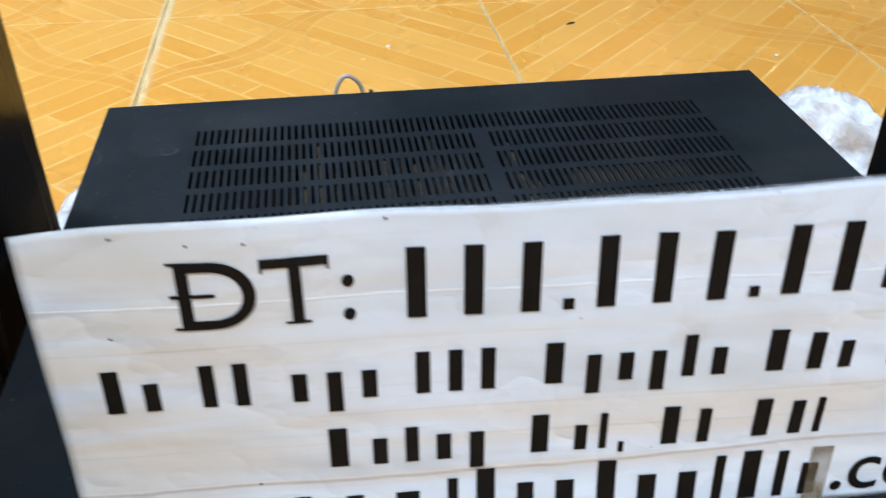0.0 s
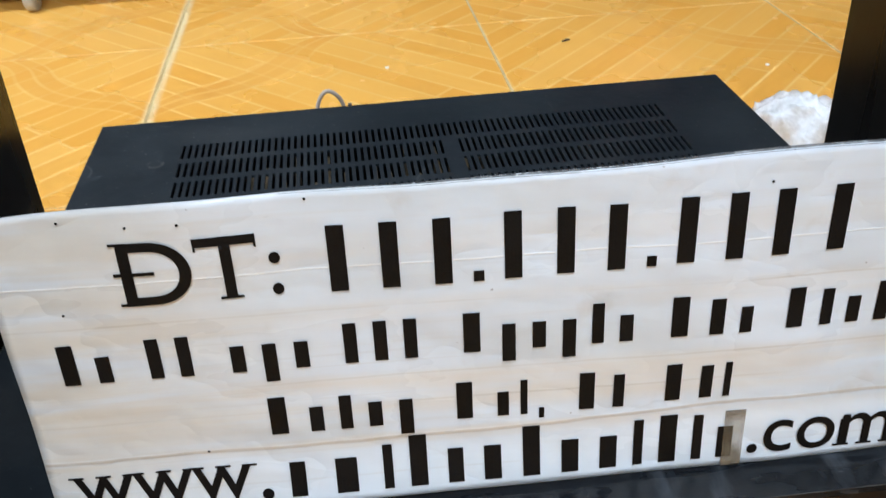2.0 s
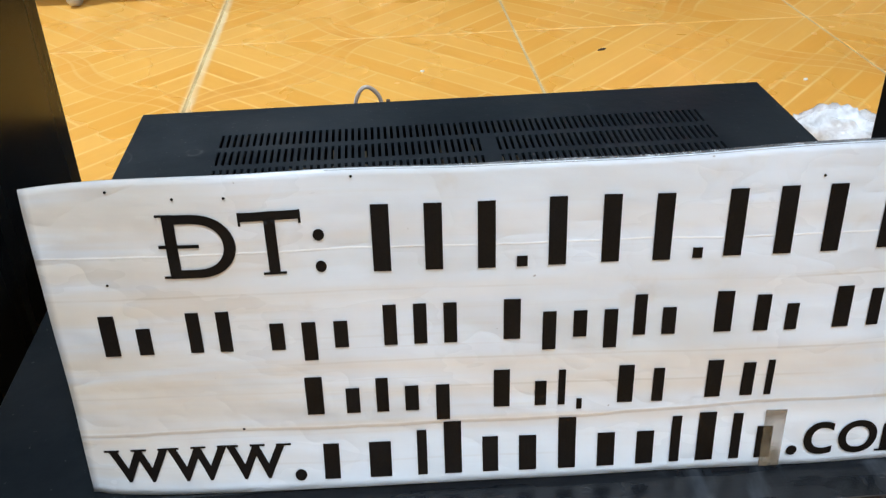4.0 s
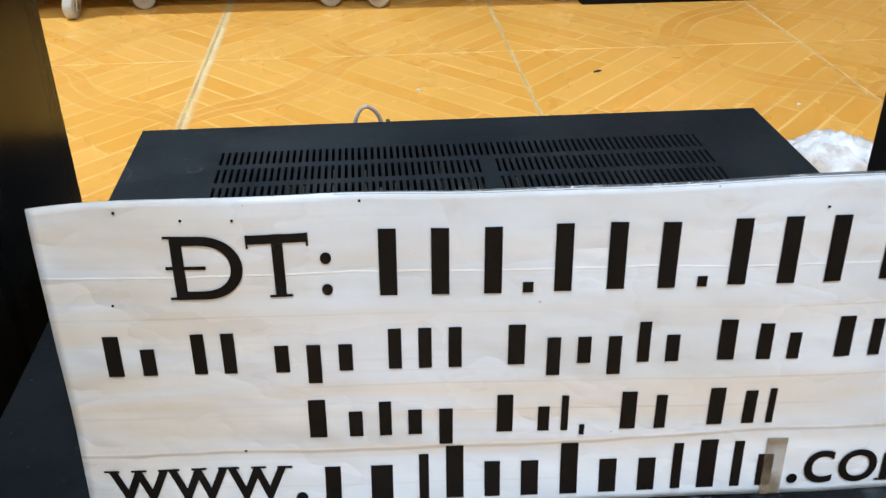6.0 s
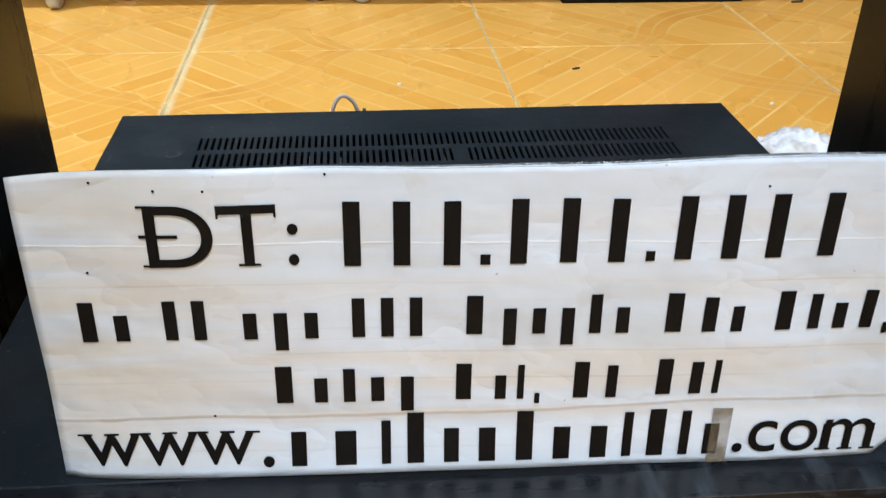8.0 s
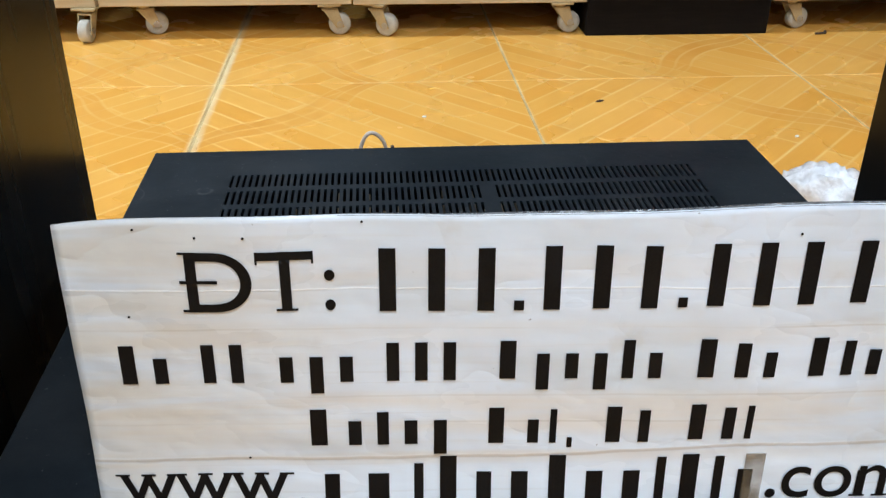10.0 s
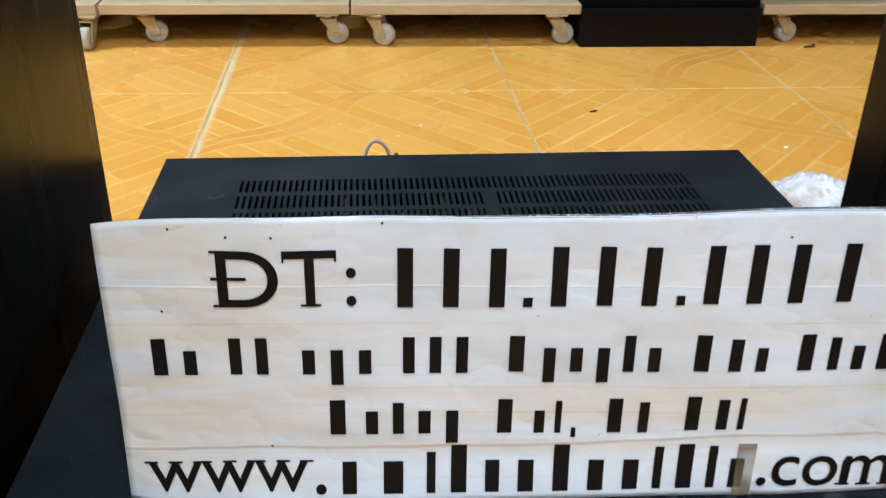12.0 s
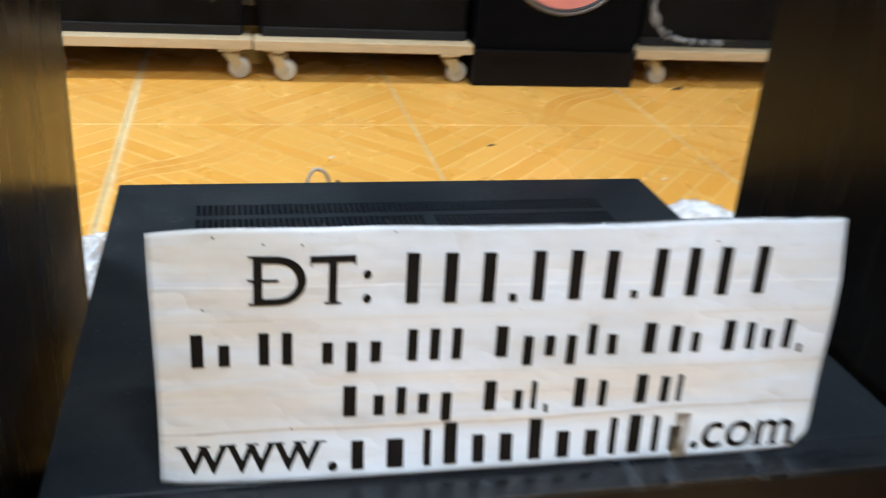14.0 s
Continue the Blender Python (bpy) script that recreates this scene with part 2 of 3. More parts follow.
def paper_material():
    """Laminated paper: white, yellowed in bands, with two fold lines and a film of gloss."""
    m, tree, b = principled("laminated_paper", (0.8, 0.8, 0.8), 0.3)
    at = node(tree, "ShaderNodeTexCoord").outputs["Object"]
    xyz = node(tree, "ShaderNodeSeparateXYZ", Vector=at)
    s, v = xyz.outputs[0], xyz.outputs[1]
    streak = fractal(tree, at, 22, 5, (0.35, 4.0, 1))
    cloud = fractal(tree, at, 16, 4, (0.7, 1.6, 1))
    col = blend(tree, ramp(tree, cloud, 0.35, 0.7), (0.715, 0.765, 0.835), (0.64, 0.67, 0.70))

    def row(centre, half):
        return ramp(tree, calc(tree, "ABSOLUTE", calc(tree, "SUBTRACT", v, centre)), half * 0.4, half, 1.0, 0.0)

    for centre, half, power in ((0.043, 0.012, 0.5), (0.075, 0.007, 0.28), (0.100, 0.006, 0.18), (0.024, 0.004, 0.4)):
        f = calc(tree, "MULTIPLY", calc(tree, "MULTIPLY", row(centre, half), ramp(tree, streak, 0.3, 0.6)), power)
        col = blend(tree, f, col, (0.74, 0.62, 0.48))
    # yellowing of the left end, strengthened to paint in its weaker light
    edge = calc(tree, "MULTIPLY", ramp(tree, s, 0.0, 0.13, 0.75, 0.0), ramp(tree, streak, 0.3, 0.62))
    col = blend(tree, edge, col, (0.66, 0.585, 0.48))
    smear = ramp(tree, fractal(tree, at, 30, 6, (0.25, 6.0, 1)), 0.52, 0.80)
    col = blend(tree, calc(tree, "MULTIPLY", smear, 0.32), col, (0.60, 0.53, 0.44))
    threads = ramp(tree, fractal(tree, at, 60, 3, (0.08, 6.0, 1)), 0.62, 0.70)
    col = blend(tree, calc(tree, "MULTIPLY", threads, 0.14), col, (0.52, 0.46, 0.39))
    scuff = calc(tree, "MULTIPLY", ramp(tree, fractal(tree, at, 45, 5), 0.62, 0.74), 0.35)
    col = blend(tree, scuff, col, (0.56, 0.52, 0.47))
    wob = calc(tree, "MULTIPLY", calc(tree, "SUBTRACT", fractal(tree, at, 30, 3, (1, 0, 0)), 0.5), 0.0022)
    low = calc(tree, "ADD", ramp(tree, s, 0.14, 0.25, 0.0245, 0.0287), wob)
    fold = calc(tree, "SUBTRACT", v, low)
    # less yellowed strip below the fold, with brighter light to the right painted in
    pale_foot = calc(tree, "MULTIPLY", ramp(tree, fold, -0.007, -0.0005, 1.0, 0.0), ramp(tree, s, 0.05, 0.24, 0.12, 0.80))
    col = blend(tree, pale_foot, col, (0.77, 0.83, 0.90))
    crack = ramp(tree, calc(tree, "ABSOLUTE", fold), 0.0002, 0.0010, 1.0, 0.0)
    col = blend(tree, calc(tree, "MULTIPLY", crack, 0.5), col, (0.45, 0.35, 0.24))
    high = calc(tree, "SUBTRACT", calc(tree, "SUBTRACT", v, 0.0925), wob)
    crease = ramp(tree, calc(tree, "ABSOLUTE", high), 0.0001, 0.0005, 1.0, 0.0)
    col = blend(tree, calc(tree, "MULTIPLY", crease, 0.6), col, (0.9, 0.89, 0.87))
    for centre, depth in ((0.0775, 0.45), (0.0505, 0.35), (0.0395, 0.4), (0.0105, 0.2)):
        gap = calc(tree, "ABSOLUTE", calc(tree, "SUBTRACT", calc(tree, "SUBTRACT", v, centre), calc(tree, "MULTIPLY", wob, 0.6)))
        faint = calc(tree, "MULTIPLY", ramp(tree, gap, 0.0001, 0.0006, 1.0, 0.0), ramp(tree, streak, 0.40, 0.6, 0.0, depth))
        col = blend(tree, faint, col, (0.50, 0.44, 0.36))
    specks = node(tree, "ShaderNodeTexNoise", Vector=at, Scale=330.0, Detail=1.0).outputs[0]
    col = blend(tree, calc(tree, "MULTIPLY", ramp(tree, specks, 0.80, 0.84), 0.6), col, (0.16, 0.12, 0.09))
    tree.links.new(col, b.inputs["Base Color"])
    tree.links.new(ramp(tree, cloud, 0.3, 0.7, 0.22, 0.42), b.inputs["Roughness"])
    # soft waves, sharp crumples and the two folds
    wrinkle = calc(tree, "ABSOLUTE", calc(tree, "SUBTRACT", fractal(tree, at, 17, 3, (0.8, 1.3, 1)), 0.5))
    fine = calc(tree, "ABSOLUTE", calc(tree, "SUBTRACT", fractal(tree, at, 60, 3, (0.5, 1.6, 1)), 0.5))
    height = calc(tree, "ADD", calc(tree, "MULTIPLY", wrinkle, 1.2), calc(tree, "MULTIPLY", fine, 0.07))
    height = calc(tree, "ADD", height, calc(tree, "MULTIPLY", calc(tree, "ADD", crack, crease), 0.02))
    relief(tree, b, height, 0.75, 0.006)
    return m


PAPER = paper_material()

# ---- mesh helpers ----


def bm_box(x0, x1, y0, y1, z0, z1, bevel=0.0, segments=2):
    bm = bmesh.new()
    bmesh.ops.create_cube(bm, size=1)
    for vert in bm.verts:
        c = vert.co
        c.x, c.y, c.z = (x0 + x1) / 2 + c.x * (x1 - x0), (y0 + y1) / 2 + c.y * (y1 - y0), (z0 + z1) / 2 + c.z * (z1 - z0)
    if bevel:
        bmesh.ops.bevel(bm, geom=bm.edges[:], offset=bevel, segments=segments, affect="EDGES", profile=0.5)
    return bm


def bm_tube(r, length, m, sides=28, bevel=0.0):
    bm = bmesh.new()
    bmesh.ops.create_cone(bm, cap_ends=True, segments=sides, radius1=r, radius2=r, depth=length)
    if bevel:
        rims = [e for e in bm.edges if abs(e.verts[0].co.z - e.verts[1].co.z) < 1e-6]
        bmesh.ops.bevel(bm, geom=rims, offset=bevel, segments=2, affect="EDGES", profile=0.5)
    bmesh.ops.transform(bm, matrix=m, verts=bm.verts[:])
    return bm


def bm_join(*parts):
    out = bmesh.new()
    for p in parts:
        me = bpy.data.meshes.new("joined")
        p.to_mesh(me)
        p.free()
        out.from_mesh(me)
        bpy.data.meshes.remove(me)
    return out


def bm_lathe(profile, m, sides=48):
    """A turned form from (radius, height) pairs."""
    bm = bmesh.new()
    rings = []
    for r, h in profile:
        rings.append([bm.verts.new((r * math.cos(a * math.tau / sides), r * math.sin(a * math.tau / sides), h)) for a in range(sides)])
    for a, b in zip(rings, rings[1:]):
        for i in range(sides):
            j = (i + 1) % sides
            bm.faces.new((a[i], a[j], b[j], b[i]))
    bmesh.ops.transform(bm, matrix=m, verts=bm.verts[:])
    return bm


def mesh_of(name, bm, material, smooth=False):
    bmesh.ops.recalc_face_normals(bm, faces=bm.faces[:])
    me = bpy.data.meshes.new(name)
    bm.to_mesh(me)
    bm.free()
    me.materials.append(material)
    if smooth:
        for p in me.polygons:
            p.use_smooth = True
    return me


def part(name, bm, material, parent, label="", smooth=False):
    ob = new(name, mesh_of(name, bm, material, smooth))
    ob.parent = parent
    return tagged(ob, label)


def thing(name, m, label, category, group=""):
    ob = new(name)
    ob.empty_display_size = 0.05
    ob.matrix_world = m
    return tagged(ob, label, category, group)


# ---- room ----
X0, X1 = SEAM_X - 5 * PITCH, SEAM_X + 5 * PITCH
Y0, Y1 = SEAM_Y - 6 * PITCH, 1.29
TOP = 2.8


def structure(name, bm, material, label):
    ob = new(name, mesh_of(name, bm, material))
    return tagged(ob, label, kind="structure")


floor = structure("floor", bm_box(X0 - 0.15, X1 + 0.15, Y0 - 0.15, Y1 + 0.15, -0.12, -0.0008), GROUT, "orange parquet-print ceramic tile floor with pale grout")
# out of view; added close and dark to keep shade under the dollies
structure("wall_north", bm_box(X0 - 0.15, X1 + 0.15, Y1, Y1 + 0.25, 0, TOP), UNSEEN_WALL, "unseen wall added behind the loudspeakers, dark brown to cut bounced light")
structure("wall_south", bm_box(X0 - 0.15, X1 + 0.15, Y0 - 0.15, Y0, 0, TOP), WALL_PAINT, "plain pale painted wall")
structure("wall_west", bm_box(X0 - 0.15, X0, Y0, Y1, 0, TOP), WALL_PAINT, "plain pale painted wall")
structure("wall_east", bm_box(X1, X1 + 0.15, Y0, Y1, 0, TOP), WALL_PAINT, "plain pale painted wall")
structure("ceiling", bm_box(X0 - 0.15, X1 + 0.15, Y0 - 0.15, Y1 + 0.15, TOP, TOP + 0.12), CEILING_PAINT, "plain white ceiling")

# ---- rack ----
LEFT_IN, RIGHT_IN = -0.2255, 0.2185
rack = thing("equipment_rack", pose(0, 0, 0), "black wood-veneer equipment rack, open at the back", "rack")


def leaning(bm, lean):
    for v in bm.verts:
        v.co.x += (v.co.z - 0.2) * lean
    return bm


part("side_panel", leaning(bm_box(LEFT_IN - 0.022, LEFT_IN, -0.52, -0.110, 0.0, 0.80, 0.0012), 0.014), RACK, rack)
part("side_panel", leaning(bm_box(RIGHT_IN, RIGHT_IN + 0.022, -0.52, -0.143, 0.0, 0.80, 0.0012), -0.032), RACK, rack)
part("base_board", bm_box(LEFT_IN + 0.0005, RIGHT_IN - 0.0005, -0.50, -0.146, 0.006, 0.024, 0.001), RACK, rack)

# ---- amplifier ----
W, DEEP, H = 0.215, 0.3485, 0.172
FACE_Y = -0.3690
amp = thing("stereo_amplifier", pose(0, 0, 0), "blue-black steel stereo amplifier with slotted top cover in the rack", "amplifier")
ROWS = [(-0.0415 - 0.0247 * i - 0.0185, -0.0415 - 0.0247 * i) for i in range(7)]


def askew(bm):
    """The front of the case stands slightly out of square."""
    for v in bm.verts:
        if v.co.y < -0.3:
            v.co.y -= 0.018 * v.co.x
    return bm


def vented_cover():
    """The top sheet with its rows of slots cut through, folded down at the sides."""
    n, x0, step, slot = 76, -0.1575, 0.315 / 76, 0.0019
    xs, solid = [-W + 0.0005], []
    for i in range(n):
        a = x0 + i * step + (step - slot) / 2
        xs += [a, a + slot]
        solid += [True, False]
    xs.append(W - 0.0005)
    solid.append(True)
    ys, open_row = [-DEEP + 0.0005], []
    for a, b in reversed(ROWS):
        ys += [a, b]
        open_row += [False, True]
    ys.append(-0.0005)
    open_row.append(False)
    bm = bmesh.new()
    top = [[bm.verts.new((x, y, H)) for x in xs] for y in ys]
    low = [[None] * len(xs) for _ in ys]

    def under(j, i):
        if low[j][i] is None:
            low[j][i] = bm.verts.new((xs[i], ys[j], H - 0.0015))
        return low[j][i]

    last = len(ys) - 2
    for j in range(len(ys) - 1):
        for i in range(len(xs) - 1):
            middle = 0.0085 < (xs[i] + xs[i + 1]) / 2 < 0.0165 and j < last - 1
            if solid[i] or not open_row[j] or middle:
                bm.faces.new((top[j][i], top[j][i + 1], top[j + 1][i + 1], top[j + 1][i]))
            else:
                q = [(j, i), (j, i + 1), (j + 1, i + 1), (j + 1, i)]
                for (a, b), (c, d) in zip(q, q[1:] + q[:1]):
                    bm.faces.new((top[a][b], top[c][d], under(c, d), under(a, b)))
    # rounded folds and skirts round the outside
    loop = [(-W, -DEEP), (W, -DEEP), (W, 0), (-W, 0)]
    inner = [bm.verts.new((x * (1 - 0.0005 / W), y + (0.0005 if y < -0.1 else -0.0005), H)) for x, y in loop]
    mid = [bm.verts.new((x, y, H - 0.0005)) for x, y in loop]
    foot = [bm.verts.new((x, y, H - 0.0012 if y < -0.1 else 0.045)) for x, y in loop]
    for k in range(4):
        j = (k + 1) % 4
        bm.faces.new((inner[k], inner[j], mid[j], mid[k]))
        if k in (1, 3):
            bm.faces.new((mid[k], mid[j], foot[j], foot[k]))
    lip = [bm.verts.new((x, -DEEP, H - 0.0012)) for x in (-W, W)]
    bm.faces.new((mid[0], mid[1], lip[1], lip[0]))
    bm.faces.new((mid[2], mid[3], foot[3], foot[2]))
    return askew(bm)


part("top_cover", vented_cover(), COVER, amp, "blue-black slotted steel cover with light dust")
part("chassis", bm_box(-W + 0.003, W - 0.003, -DEEP + 0.008, -0.004, 0.040, 0.046), INSIDE, amp)
part("cable_clip", bm_box(-0.0492, -0.0466, 0.0004, 0.0040, 0.158, 0.1724, 0.0006), CRUMB, amp, "small brown clip on the rear edge")
part("rear_panel", bm_box(-W + 0.003, W - 0.003, -0.006, -0.004, 0.046, H - 0.003), INSIDE, amp)
part("panel_cap", askew(bm_box(-W, W, FACE_Y, -DEEP - 0.0004, H - 0.004, H - 0.0002, 0.0004, 2)), CAP, amp, "glossy black top edge of the thick front panel")
part("front_panel", askew(bm_box(-W + 0.0004, W - 0.0004, FACE_Y + 0.0005, -DEEP - 0.0006, 0.036, H - 0.0041, 0.0003, 1)), FASCIA, amp, "dark bronze-brown front panel")
for x in (-0.17, 0.17):
    for y in (-0.32, -0.17):
        part("foot", bm_tube(0.018, 0.016, pose(x, y, 0.032), 24, 0.002), KNOB, amp)
# parts seen dimly through the slots
for i in range(16):
    x = -0.115 + i * 0.0098
    part("heat_sink_fin", bm_box(x, x + 0.0016, -0.17, -0.055, 0.05, 0.154 + 0.010 * math.sin(i * 2.7)), DUSTY, amp)
part("transformer", bm_box(0.07, 0.15, -0.15, -0.06, 0.046, 0.145, 0.004), DUSTY, amp)
for x, y in ((0.045, -0.08), (0.045, -0.125)):
    part("capacitor", bm_tube(0.016, 0.07, pose(x, y, 0.10), 24, 0.002), DUSTY, amp)
# controls and print on the front
front_y = FACE_Y + 0.0005
for x, z, r in ((-0.150, 0.090, 0.022), (0.165, 0.095, 0.028)):
    part("knob", askew(bm_tube(r, 0.018, pose(x, front_y - 0.009, z, 90), 40, 0.0015)), KNOB, amp, "large black control knob")
part("display_bezel", askew(bm_box(0.0810, 0.1320, front_y - 0.0012, front_y + 0.0004, 0.1230, 0.1455, 0.0006)), KNOB, amp, "dark raised display bezel")
part("bezel_trim", askew(bm_box(0.0830, 0.1300, front_y - 0.0016, front_y - 0.0010, 0.1438, 0.1448, 0.0001, 1)), WORN, amp, "thin grey trim line")
part("worn_edge", askew(bm_box(-0.20, 0.20, FACE_Y - 0.0001, FACE_Y + 0.0002, H - 0.0006, H - 0.00025)), WORN, amp, "bare worn edge of the panel")

# ---- sign ----
SIGN_LEAN, SIGN_TURN = 0.117, -0.055
right = Vector((1, SIGN_TURN, 0)).normalized()
up = Vector((0, SIGN_LEAN, 1))
up = (up - right * up.dot(right)).normalized()
out = right.cross(up)
base = Vector((-0.1625, -0.350 + 0.055 * 0.1625, H + 0.0008))
SIGN = Matrix((( right.x, up.x, out.x, base.x), (right.y, up.y, out.y, base.y), (right.z, up.z, out.z, base.z), (0, 0, 0, 1)))


def swell(s, v):
    """How far the sheet bows out of its plane."""
    d = 0.0007 * math.sin(s * 34 + 0.6) * (v / 0.12) + 0.0005 * math.sin(s * 75 + v * 40) * (v / 0.12)
    d += 0.0012 * noise.noise((s * 22, v * 26, 3.1)) * (0.4 + v / 0.15)
    d -= 0.02 * max(0.0, (0.025 - v)) * max(0.0, (s - 0.285)) / 0.02
    d += 0.0042 * math.sin(math.pi * min(max(s / 0.25, 0.0), 1.0) ** 0.55) * max(0.0, 1 - v / 0.022) ** 1.5
    return d


def sheet_point(a, b):
    """The sheet's outline: the upper edge rises in two soft steps, the lower right corner is rounded off."""
    f = min(max((a - 0.5) / 0.35, 0.0), 1.0)
    top = 0.1157 + 0.0032 * (1 - math.exp(-a * 14)) + 0.0036 * f * f * (3 - 2 * f)
    low = 0.0009 * abs(math.sin(a * 3.3)) + 0.0022 * max(0.0, a - 0.85) / 0.15
    v = low + (top - low) * b
    end = 0.3068 - 0.0036 * min(max((v - 0.092) / 0.030, 0.0), 1.0) - 0.009 * max(0.0, 0.011 - v) / 0.011
    return -0.0026 + a * (end + 0.0026) + 0.0005 * math.sin(b * 5) * (1 - a), v


def sign_sheet():
    bm = bmesh.new()
    na, nb = 110, 46
    faces = []
    for side in (0.0, -0.0007):
        grid = []
        for j in range(nb + 1):
            line = []
            for i in range(na + 1):
                s, v = sheet_point(i / na, j / nb)
                line.append(bm.verts.new((s, v, swell(s, v) + side)))
            grid.append(line)
        for j in range(nb):
            for i in range(na):
                bm.faces.new((grid[j][i], grid[j][i + 1], grid[j + 1][i + 1], grid[j + 1][i]))
        faces.append(grid[0] + [line[-1] for line in grid[1:]] + grid[-1][-2::-1] + [line[0] for line in grid[-2:0:-1]])
    front, back = faces
    for i in range(len(front)):
        j = (i + 1) % len(front)
        bm.faces.new((front[i], back[i], back[j], front[j]))
    return bm


sign = new("laminated_sign", mesh_of("laminated_sign", sign_sheet(), PAPER, True))
sign.matrix_world = SIGN
tagged(sign, "white laminated paper sign, creased and yellowed, standing on the amplifier", "sign")


def lay_on_sheet(bm, lift):
    for vert in bm.verts:
        vert.co.z += swell(vert.co.x, vert.co.y) + lift
    return bm


def bar_line(bars, name="printed_bar"):
    """Plain bars of ink: (left, right, foot, head) along the sheet."""
    for s0, s1, v0, v1 in bars:
        bar = bm_box(s0, s1, v0, v1, -0.0001, 0.0001)
        bmesh.ops.subdivide_edges(bar, edges=bar.edges[:], cuts=3, use_grid_fill=True)
        part(name, lay_on_sheet(bar, 0.0005), INK, sign)


def word(s0, s1, foot, tall, heights, widths, share=0.44):
    """A word as one bar for each character: heights are shares of the capital's height, negative ones hang below the line."""
    unit = (s1 - s0) / sum(widths)
    bars, a = [], s0
    for h, w in zip(heights, widths):
        half = share * min(w, 1.25) * unit / 2
        mid = a + w * unit / 2
        bars.append((mid - half, mid + half, foot - (0.3 * tall if h < 0 else 0), foot + tall * abs(h)))
        a += w * unit
    return bars


X_H = 0.66
for s0, foot in ((0.0982, 0.0842), (0.1146, 0.0844), (0.1312, 0.0845), (0.1535, 0.0848), (0.1703, 0.0851), (0.1866, 0.0851), (0.2090, 0.0860), (0.2247, 0.0863), (0.2400, 0.0864), (0.2584, 0.0866)):
    bar_line([(s0 + 0.0037, s0 + 0.0093, foot, foot + 0.0229)])
bar_line([(0.1472, 0.1506, 0.0846, 0.0883), (0.2030, 0.2061, 0.0854, 0.0891)])
for s0, s1, foot, hs, ws in ((0.0095, 0.0313, 0.0568, (1, X_H), (1.1, 1)), (0.0377, 0.0570, 0.0568, (1, 1), (1, 1)), (0.0640, 0.0951, 0.0568, (X_H, -X_H, X_H), (1, 1, 1)),
                             (0.1011, 0.1307, 0.0569, (1, 1, 1), (1, 1, 1)), (0.1387, 0.2028, 0.0575, (1, -X_H, X_H, -X_H, 1, X_H), (1.44, 1, 1, 1, 0.9, 1)),
                             (0.2084, 0.2427, 0.0578, (1, 0.9, X_H), (1.44, 1.05, 0.9)), (0.2485, 0.2900, 0.0580, (1, 0.9, X_H, 1), (1.33, 0.9, 1, 1))):
    bar_line(word(s0, s1, foot, 0.0151, hs, ws))
bar_line([(0.2916, 0.2934, 0.0556, 0.0600)])
for s0, s1, foot, hs, ws in ((0.0716, 0.1279, 0.0305, (1, X_H, 0.9, X_H, -X_H), (1.44, 1, 0.9, 1, 1)), (0.1339, 0.1660, 0.0304, (1, X_H, 0.95), (1.78, 0.9, 0.55)),
                             (0.1782, 0.2004, 0.0308, (1, 0.9), (1.44, 0.9)), (0.2083, 0.2370, 0.0316, (1, 0.9, 0.95), (1.44, 1, 0.55))):
    bar_line(word(s0, s1, foot, 0.0150, hs, ws))
bar_line([(0.1685, 0.1703, 0.0285, 0.0327)])
bar_line(word(0.0769, 0.2421, 0.0046, 0.0203, (X_H, X_H, 0.85, 1, X_H, X_H, 1, X_H, X_H, 0.95, 1, 0.95, X_H), (0.9, 1.56, 0.56, 1, 0.9, 1, 1, 1, 1, 0.56, 1, 0.56, 0.9)))


def lettering(body, x0, x1, v0, height, slant=0.0):
    """Printed letters fitted between x0 and x1, standing on v0."""
    curve = bpy.data.curves.new("letters", "FONT")
    curve.body, curve.size, curve.resolution_u, curve.offset = body, 1.0, 10, 0.004
    temp = new("letters", curve)
    deps = bpy.context.evaluated_depsgraph_get()
    me = bpy.data.meshes.new_from_object(temp.evaluated_get(deps))
    bpy.data.objects.remove(temp)
    bm = bmesh.new()
    bm.from_mesh(me)
    bpy.data.meshes.remove(me)
    xs, ys = [v.co.x for v in bm.verts], [v.co.y for v in bm.verts]
    lo, wide, tall = min(xs), max(xs) - min(xs), max(ys)
    for v in bm.verts:
        y = v.co.y / tall * height
        v.co = Vector((x0 + 0.1625 + (v.co.x - lo) / wide * (x1 - x0) + slant * y, v0 + y, 0))
    for axis, lo, hi in ((0, x0 + 0.1625, x1 + 0.1625), (1, v0 - 0.004, v0 + height)):
        for k in range(1, int((hi - lo) / 0.003) + 1):
            at = Vector((0, 0, 0))
            at[axis] = lo + k * 0.003
            way = Vector((0, 0, 0))
            way[axis] = 1
            bmesh.ops.bisect_plane(bm, geom=bm.verts[:] + bm.edges[:] + bm.faces[:], plane_co=at, plane_no=way)
    bmesh.ops.triangulate(bm, faces=bm.faces[:])
    lay_on_sheet(bm, 0.0006)
    return bm


def letters(body, s0, s1, v0, height):
    part("printed_letters", lettering(body, s0 - 0.1625, s1 - 0.1625, v0, height), INK, sign)


letters("D", 0.0386, 0.0600, 0.0850, 0.0217)
letters("T", 0.0617, 0.0803, 0.0849, 0.0218)
letters(":", 0.0837, 0.0872, 0.0851, 0.0146)
letters("www", 0.0060, 0.0672, 0.0060, 0.0126)
letters(".", 0.0700, 0.0741, 0.0048, 0.0038)
letters(".", 0.2445, 0.2484, 0.0054, 0.0038)
letters("com", 0.2503, 0.2980, 0.0052, 0.0138)
